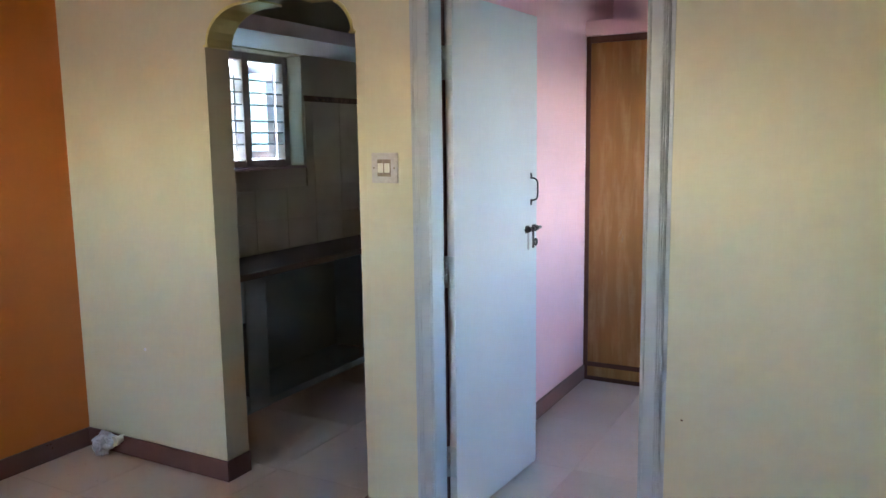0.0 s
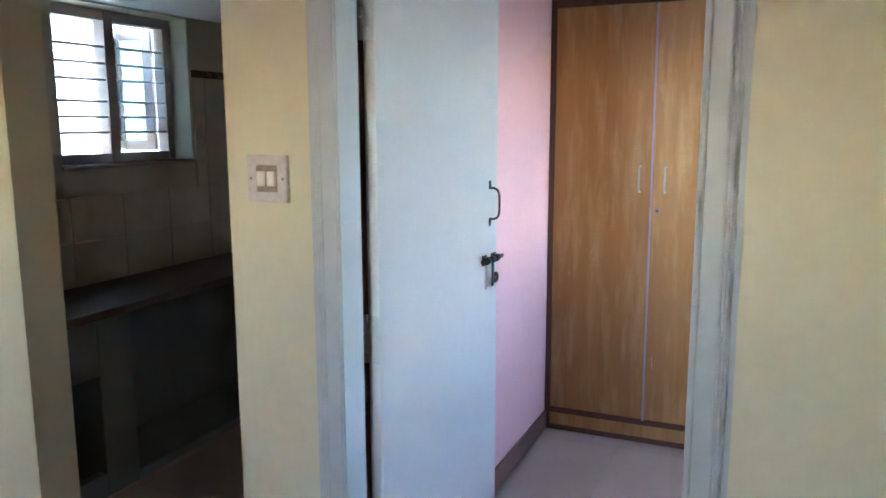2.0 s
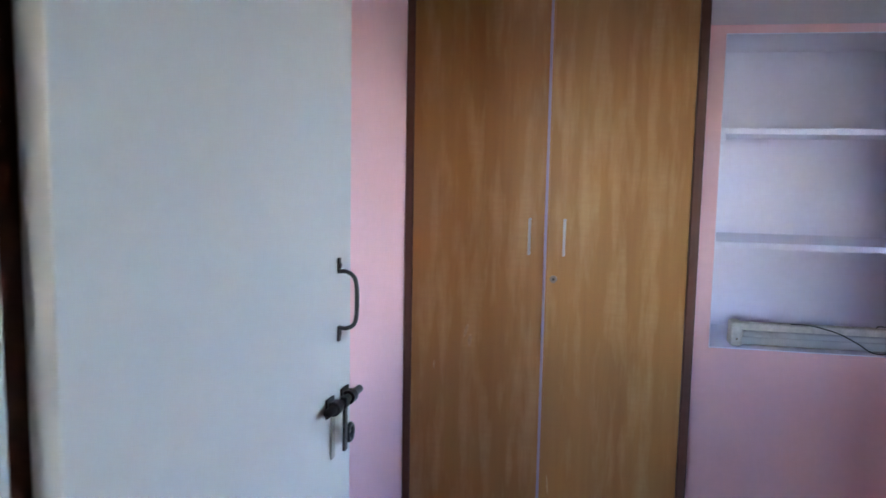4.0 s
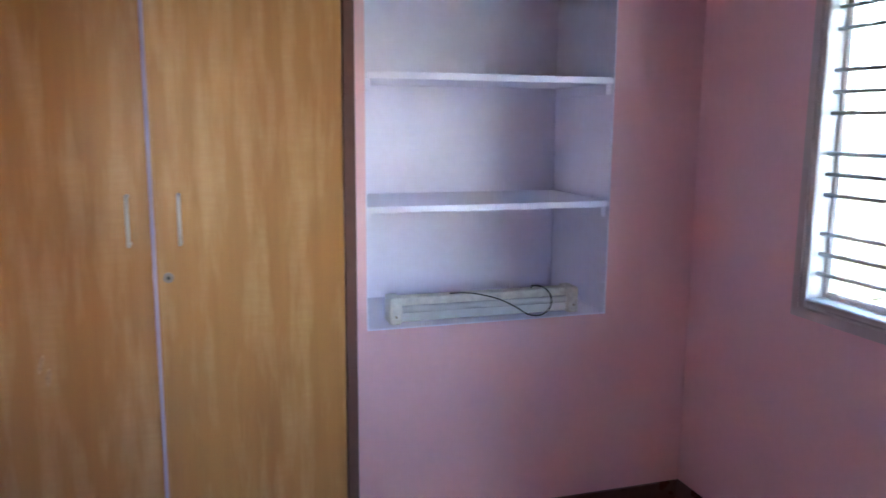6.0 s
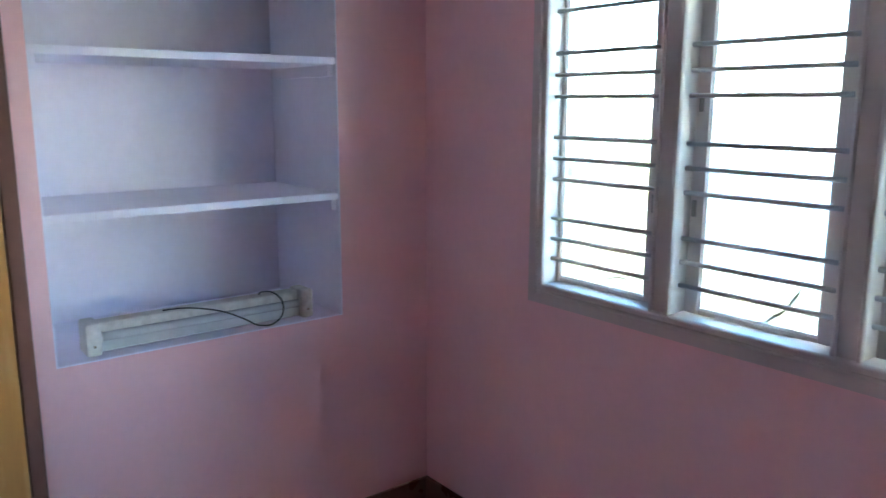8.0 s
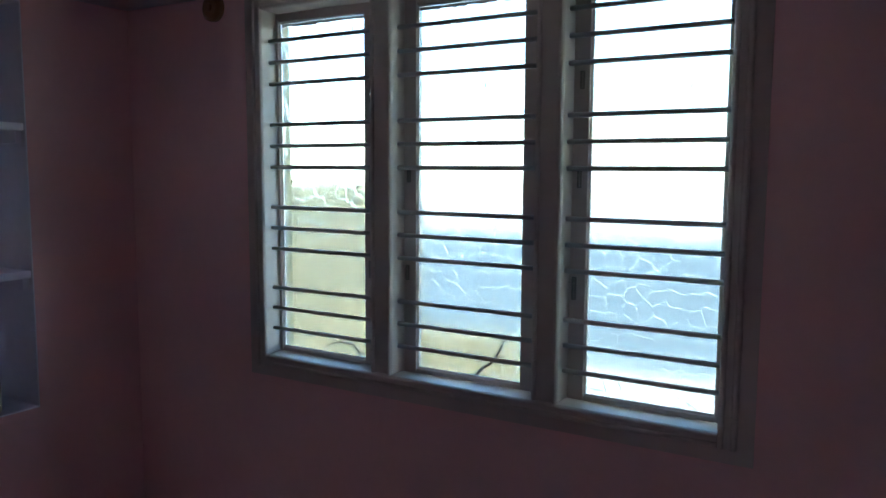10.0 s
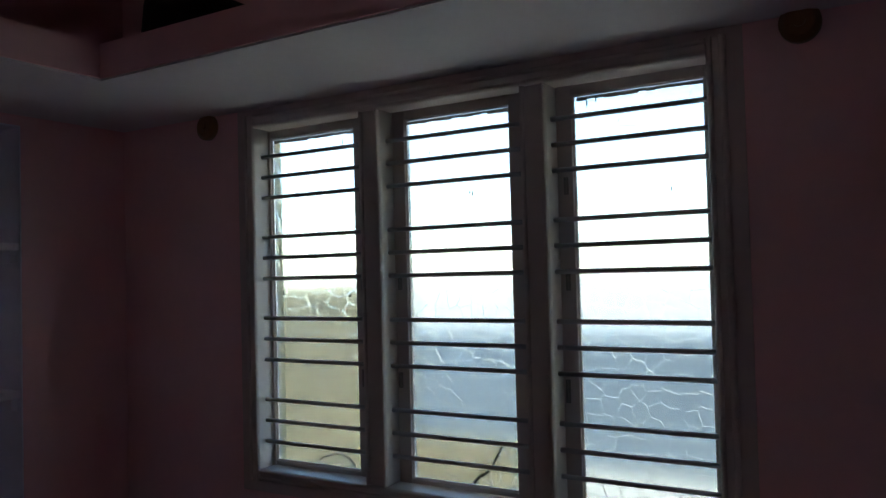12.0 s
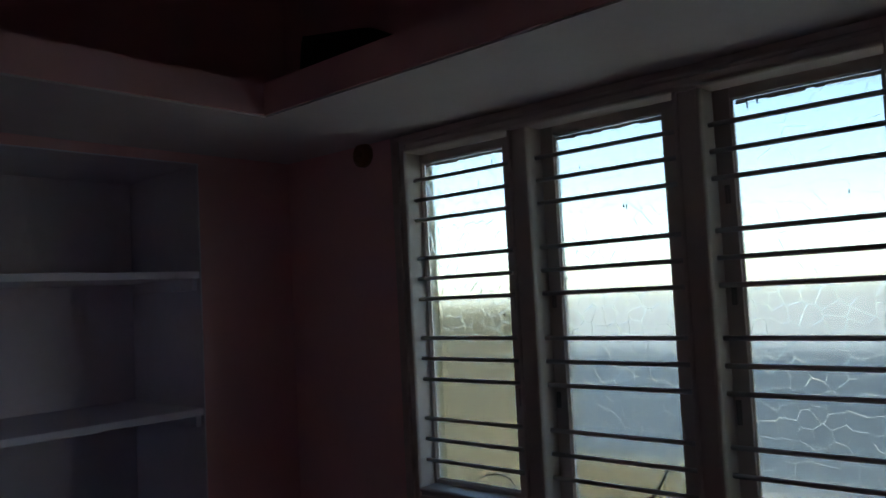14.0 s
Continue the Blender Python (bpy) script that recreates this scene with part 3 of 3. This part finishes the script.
part("jamb", beaded_upright(WY1 - 0.028, WY1 + 0.012, WZ0 - 0.012, WZ1 + 0.022), window_paint, window_1)
part("jamb", beaded_upright(WY0 - 0.012, WY0 + 0.028, WZ0 - 0.012, WZ1 + 0.022), window_paint, window_1)
part("mullion", beaded_upright(M1 - MH, M1 + MH, WZ0 + 0.024, WZ1 - 0.02), window_paint, window_1)
part("mullion", beaded_upright(M2 - MH, M2 + MH, WZ0 + 0.024, WZ1 - 0.02), window_paint, window_1)
part("sill_rail", beaded_rail(WY0 + 0.028, WY1 - 0.028, WZ0 - 0.012, WZ0 + 0.022), window_paint, window_1)
part("head_rail", beaded_rail(WY0 + 0.028, WY1 - 0.028, WZ1 - 0.018, WZ1 + 0.022), window_paint, window_1)
bm = B()
box(bm, XR - 0.003, XR + 0.001, WY1 + 0.012, WY1 + 0.045, WZ0 - 0.045, ZL - 0.006), box(bm, XR - 0.003, XR + 0.001, WY0 - 0.045, WY0 - 0.012, WZ0 - 0.045, ZL - 0.006)
box(bm, XR - 0.003, XR + 0.001, WY0 - 0.012, WY1 + 0.012, WZ0 - 0.045, WZ0 - 0.012), box(bm, XR - 0.003, XR + 0.001, WY0 - 0.012, WY1 + 0.012, WZ1 + 0.022, ZL - 0.006)
part("paint_border", bm, border_paint, window_1, "off-white paint border on the wall round the frame")

LIGHTS = ((M1 + MH, WY1 - 0.028), (M2 + MH, M1 - MH), (WY0 + 0.028, M2 - MH))
GLASS = ((3.803, 4.116), (3.319, 3.631), (2.845, 3.152))
GZ0, GZ1 = 0.981, 1.945
for (y0, y1), (g0, g1) in zip(LIGHTS, GLASS):
    z0, z1 = WZ0 + 0.024, WZ1 - 0.020
    sh = part("shutter", box(B(), 1.046, 1.076, y0 + 0.002, g0, z0, z1, 0.003), window_paint, window_1)
    part("stile", box(B(), 1.046, 1.076, g1, y1 - 0.002, z0, z1, 0.003), window_paint, sh)
    part("rail", box(B(), 1.047, 1.075, g0, g1, z0, GZ0, 0.002), window_paint, sh)
    part("rail", box(B(), 1.047, 1.075, g0, g1, GZ1, z1, 0.002), window_paint, sh)
    bm = B()
    for a, b in (((g0, GZ0), (g0, GZ1)), ((g1, GZ0), (g1, GZ1)), ((g0, GZ0), (g1, GZ0)), ((g0, GZ1), (g1, GZ1))):
        rod(bm, (1.055, *a), (1.055, *b), 0.004, 8)
    part("glazing_bead", bm, window_paint, sh)
    p = part("pane", box(B(), 1.0595, 1.0635, g0 + 0.0005, g1 - 0.0005, GZ0 + 0.0005, GZ1 - 0.0005), pane_glass, sh, "pressed pattern glass pane")
    p.visible_shadow = False
for k in range(4):
    for j in (-1, 0, 1):
        z = 1.1045 + 0.2408 * k + 0.0615 * j
        for y0, y1 in LIGHTS:
            bm = rod(B(), (1.022, y0 - 0.002, z), (1.022, y1 + 0.002, z), 0.006, 8)
            part("bar", bm, bar_paint, window_1, "", True)


def latch(y, z, h=0.05):
    h *= 0.7
    bm = box(B(), 1.0425, 1.0465, y - 0.006, y + 0.006, z - h / 2, z + h / 2, 0.001)
    rod(bm, (1.040, y, z - h * 0.42), (1.040, y, z + h * 0.42), 0.0028, 8)
    rod(bm, (1.040, y, z + h * 0.2), (1.030, y - 0.006, z + h * 0.2), 0.003, 8)
    return part("tower_bolt", bm, bolt_grey, window_1, "small dull grey tower bolt")


for y, z, h in ((3.779, 1.503, 0.05), (3.782, 1.242, 0.07), (3.778, 1.729, 0.08), (3.654, 1.503, 0.05), (3.658, 1.243, 0.06), (3.172, 1.500, 0.06), (3.180, 1.240, 0.08), (3.170, 1.729, 0.06)):
    latch(y, z, h)


# dirt on the panes and paint runs at their edges
grime_dark = plain("dark_dirt", (0.035, 0.03, 0.025), 0.8, 0, 0.3)
for y, z, w, h in ((4.075, 1.012, 0.006, 0.005), (3.585, 1.008, 0.007, 0.005), (3.577, 1.006, 0.004, 0.004), (3.850, 1.905, 0.004, 0.026), (3.905, 1.855, 0.003, 0.016),
                   (3.835, 1.470, 0.007, 0.007), (3.440, 1.735, 0.004, 0.012), (3.432, 1.732, 0.004, 0.016), (3.095, 1.932, 0.004, 0.018), (3.118, 1.930, 0.004, 0.028),
                   (2.925, 1.705, 0.003, 0.012), (3.560, 1.850, 0.003, 0.010), (4.085, 1.480, 0.005, 0.020)):
    bm = B()
    bmesh.ops.create_uvsphere(bm, u_segments=8, v_segments=6, radius=1.0, matrix=Matrix.Translation((1.0585, y, z)) @ Matrix.Diagonal((0.0008, w / 2, h / 2, 1)))
    part("dirt_speck", bm, grime_dark, window_1)
for (g0, g1) in GLASS:
    bm = B()
    y = g0 + 0.004
    while y < g1 - 0.012:
        w = random.uniform(0.008, 0.03)
        h = random.uniform(0.001, 0.006)
        box(bm, 1.0580, 1.0592, y, min(y + w, g1 - 0.002), GZ1 - 0.009 - h, GZ1 - 0.004)
        y += w
    part("paint_run", bm, window_paint, window_1, "uneven paint and putty along the pane edge")

# ---- curtain discs on the window wall ----
def curtain_disc(y, z):
    d = thing("curtain_bracket", (XR, y, z), "brown wooden curtain rod disc fixed to the pink wall", "curtain bracket", "curtain discs")
    bm = rod(B(), (XR, y, z), (XR - 0.014, y, z), 0.040, 28)
    rod(bm, (XR - 0.014, y, z), (XR - 0.024, y, z), 0.038, 28, 0.028)
    part("disc", bm, rose_brown, d)
    part("boss", rod(B(), (XR - 0.024, y, z), (XR - 0.032, y, z), 0.012, 16), rose_brown, d)


curtain_disc(4.325, 1.998)
curtain_disc(2.645, 2.010)

# ---- dark bundle on the loft ----
bm = box(B(), 0.64, 0.93, 3.90, 4.20, ZT, ZT + 0.15, 0.03)
for v in bm.verts:
    if v.co.z > ZT + 0.1:
        v.co.z += 0.03 * math.sin(v.co.y * 9) + (v.co.y - 4.05) * 0.14
        v.co.x += 0.015 * math.sin(v.co.y * 17)
ob = part("black_bag", bm, black_cloth, None, "", True)
tagged(ob, "black fabric bag lying on the loft slab", "bag")

# ---- pipe end with plastic bag at the living room skirting ----
pipe = thing("capped_pipe", (-2.99, WF, 0.075), "white plastic bag wrapped on a pipe stub by the skirting", "pipe stub")
bm = rod(B(), (-2.965, WF, 0.078), (-2.965, WF - 0.05, 0.078), 0.018, 16)
rod(bm, (-2.965, WF - 0.035, 0.078), (-2.965, WF - 0.055, 0.078), 0.024, 16)
part("stub", bm, white_plastic, pipe)
bm = B()
bmesh.ops.create_icosphere(bm, subdivisions=4, radius=1.0)
for v in bm.verts:
    c = v.co.copy()
    f = 1 + 0.34 * noise.noise(c * 2.1) + 0.20 * noise.noise(c * 5.3) + 0.08 * noise.noise(c * 12)
    c *= f
    v.co = Vector((-3.03 + 0.052 * c.x + 0.012 * c.z, WF - 0.062 + 0.045 * c.y, 0.062 + 0.058 * c.z))
part("bag", bm, white_rag, pipe, "crumpled white plastic", False)
for x, z, r, m in ((-2.769, 0.541, 0.009, white_rag), (-0.343, 0.607, 0.004, brown_edge)):
    bm = B()
    bmesh.ops.create_uvsphere(bm, u_segments=12, v_segments=8, radius=r, matrix=Matrix.Translation((x, WF, z)) @ Matrix.Diagonal((1, 0.4, 0.8, 1)))
    ob = part("wall_plug", bm, m, None, "", True)
    tagged(ob, "small filled screw plug in the cream wall", "wall plug")

# ---- kitchen window ----
window_2 = thing("window_2", (XO - 0.15, 3.5, KZ0), "grey-white kitchen window with bars and open shutters", "window", "", "structure")
KX0, KX1 = XO - 0.19, XO - 0.12
KM = 3.462
for y0, y1 in ((KY0, KY0 + 0.05), (KY1 - 0.05, KY1), (KM - 0.03, KM + 0.03)):
    part("upright", box(B(), KX0, KX1, y0, y1, KZ0, KZ1, 0.004), window_paint, window_2)
for z0, z1 in ((KZ0, KZ0 + 0.045), (KZ1 - 0.05, KZ1)):
    part("rail", box(B(), KX0 + 0.001, KX1 - 0.001, KY0 + 0.05, KM - 0.03, z0, z1, 0.003), window_paint, window_2)
    part("rail", box(B(), KX0 + 0.001, KX1 - 0.001, KM + 0.03, KY1 - 0.05, z0, z1, 0.003), window_paint, window_2)
for z in (1.475, 1.549, 1.622, 1.725, 1.801, 1.880):
    for y0, y1 in ((KY0 + 0.05, KM - 0.03), (KM + 0.03, KY1 - 0.05)):
        part("bar", rod(B(), (XO - 0.135, y0, z), (XO - 0.135, y1, z), 0.006, 8), bar_paint, window_2, "", True)
part("sill", box(B(), XO - 0.12, XO + 0.012, KY0 - 0.01, KY1 + 0.01, KZ0 - 0.016, KZ0, 0.004), window_paint, window_2, "white painted sill board")
for hy, ang in ((KY0 + 0.05, 100), (KM + 0.03, 35), (KY1 - 0.05, -80)):
    w = 0.36
    sh = thing("open_shutter", (0, 0, 0), "", "")
    sh.parent = window_2
    sh.name = "open_shutter"
    for k in list(sh.keys()):
        del sh[k]
    sgn = 1 if ang > 0 else -1
    sub = []
    for a in ((0, 0.05, 0, 0.62), (w - 0.05, w, 0, 0.62), (0.05, w - 0.05, 0, 0.05), (0.05, w - 0.05, 0.57, 0.62)):
        lo, hi = sorted((sgn * a[0], sgn * a[1]))
        sub.append(("shutter_rail", box(B(), -0.014, 0.014, lo, hi, a[2], a[3], 0.002), window_paint))
    lo, hi = sorted((sgn * 0.05, sgn * (w - 0.05)))
    sub.append(("pane", box(B(), -0.002, 0.002, lo, hi, 0.05, 0.57), pane_glass))
    place = Matrix.Translation((KX0 - 0.01, hy, KZ0 + 0.05)) @ Matrix.Rotation(radians(abs(ang)) * sgn, 4, "Z")
    sh.matrix_parent_inverse = window_2.matrix_basis.inverted()
    sh.matrix_basis = place
    for nm, b2, mt in sub:
        o = part(nm, b2, mt)
        o.parent = sh
        if nm == "pane":
            o.visible_shadow = False

# ---- kitchen counter ----
CZ, CX = 0.79, -2.745
counter = thing("kitchen_counter", (-2.98, 3.7, 0), "brown stone kitchen counter slab on blue-grey cement piers", "kitchen counter")
part("slab", box(B(), XO + 0.002, CX, WB + 0.03, 5.198, CZ - 0.036, CZ, 0.006), counter_stone, counter)
CF = CX - 0.045
for y0, y1 in ((2.785, 2.955), (4.10, 4.20), (5.0, 5.1)):
    part("pier", box(B(), XO + 0.002, CF, y0, y1, -0.003, CZ - 0.036, 0.006), slate, counter)
part("end_pier", box(B(), XO + 0.002, CF, WB + 0.04, 2.52, -0.003, CZ - 0.036, 0.006), slate, counter)
part("apron", box(B(), CF - 0.05, CF, 2.52, 2.785, 0.515, CZ - 0.036, 0.004), slate, counter)
part("curb", box(B(), CF - 0.05, CF, 2.52, 2.785, -0.003, 0.10, 0.004), slate, counter)
part("back_panel", box(B(), XO + 0.003, XO + 0.04, 2.955, 4.10, 0.04, CZ - 0.036, 0.004), slate, counter)
part("base_slab", box(B(), XO + 0.003, CF - 0.01, 2.955, 4.10, -0.003, 0.04, 0.004), slate, counter)

# ---- outside ----
bm = B()
box(bm, -400, 400, -400, 400, -0.35, -0.3)
structure("ground", bm, outer_ground, "dusty open ground outside", "ground")
# added block above the roof, out of view: shades yard walls and side alley
structure("yard_shade_block", box(B(), XO - 0.2, XR + 0.15, -3.15, 5.35, HC + 0.12, 6.2), outer_cream, "unseen cream block added above the roof to shade the yard", "house wall")
structure("sunshade", box(B(), XR + 0.16, XR + 0.60, WB + 0.2, YN, 2.07, 2.14, 0.01), outer_cream, "concrete sunshade slab over the bedroom window", "sunshade")
structure("compound_wall", box(B(), 2.4, 2.55, 4.58, 9.0, -0.3, 1.47, 0.01), outer_cream, "cream rendered compound wall outside the window", "outer wall")
structure("compound_wall_low", box(B(), 2.4, 2.55, 3.98, 4.58, -0.3, 0.76, 0.01), outer_cream, "low cream rendered wall outside the window", "outer wall")
structure("neighbour_wall", box(B(), 6.0, 6.2, -8.0, 14.0, -0.3, 0.96, 0.01), outer_blue, "pale blue rendered wall beyond the yard", "outer wall")
# added wall, its height and nearness set to hold back the kitchen's skylight
structure("alley_shade_wall", box(B(), XO - 1.6, XO - 1.4, -4.0, 11.0, -0.3, 9.0), outer_mint, "tall pale wall added close to the kitchen window to limit its skylight", "house wall")
# added out of view to stop direct sun running down the alley
structure("alley_sun_block", box(B(), XO - 1.4, XO - 0.25, 7.0, 7.2, -0.3, 9.0), outer_mint, "unseen wall added across the side alley to block the sun", "house wall")
cable = part("cable", tube(B(), smooth_path([(1.092, 3.50, WZ0 + 0.004), (1.092, 3.456, 0.990), (1.092, 3.424, 1.016), (1.092, 3.404, 1.044), (1.094, 3.384, 1.080)], 6), 0.0042, 8), black_rubber, None, "", True)
tagged(cable, "dark stiff cable end standing up on the outer window ledge", "cable")
cable2 = part("cable", tube(B(), smooth_path([(1.092, 4.03, WZ0 + 0.003), (1.092, 3.988, 0.984), (1.092, 3.958, 1.000), (1.092, 3.915, 1.009), (1.092, 3.873, 1.000), (1.092, 3.835, WZ0 + 0.003)], 6), 0.003, 8), bolt_grey, None, "", True)
tagged(cable2, "grey cable loop lying on the outer window ledge", "cable")

# ---- kitchen wall tiles ----
west = bpy.data.objects["wall_kitchen_west"]


def tile_at(y0, y1, z0, z1, mat, name="tile"):
    bm = box(B(), XO + 0.0005, XO + 0.0075, y0 + 0.0015, y1 - 0.0015, z0 + 0.0015, z1 - 0.0015)
    part(name, bm, mat, west)


z = CZ
while z < 1.745:
    h = min(0.20, 1.752 - z)
    y = 2.46
    while y < 5.1:
        y1 = y + 0.30
        if z + h > KZ0 - 0.02 and y1 > KY0 - 0.02 and y < KY1 + 0.02:
            if y < KY0 - 0.05:
                tile_at(y, KY0 - 0.012, z, z + h, wall_tile)
            if y1 > KY1 + 0.05:
                tile_at(KY1 + 0.012, y1, z, z + h, wall_tile)
        else:
            tile_at(y, y1, z, z + h, wall_tile)
        y = y1
    z += h
y = KY1 + 0.012
while y < 5.1:
    tile_at(y, y + 0.10, 1.755, 1.797, border_tile, "border_tile")
    y += 0.10
for k in range(6):
    z0 = KZ0 + 0.12 * k
    bm = box(B(), XO - 0.115, XO - 0.002, KY1 - 0.006, KY1 - 0.0005, z0 + 0.0015, min(z0 + 0.1185, KZ1))
    part("tile", bm, wall_tile, west)

# ---- floor tiles ----
floor = bpy.data.objects["floor"]
S = 0.60
tile_bm = box(B(), 0.0008, S - 0.0008, 0.0008, S - 0.0008, -0.010, 0.0)
tile_mesh = bpy.data.meshes.new("floor_tile")
tile_bm.to_mesh(tile_mesh)
tile_bm.free()
tile_mesh.materials.append(tile)
X0T, Y0T = -3.372, -3.1
for i in range(9):
    for j in range(14):
        o = new("floor_tile", tile_mesh)
        o.parent = floor
        o.matrix_basis = Matrix.Translation((X0T + i * S, Y0T + j * S, -0.0005 * ((i * 7 + j * 3) % 3) * 0.4))
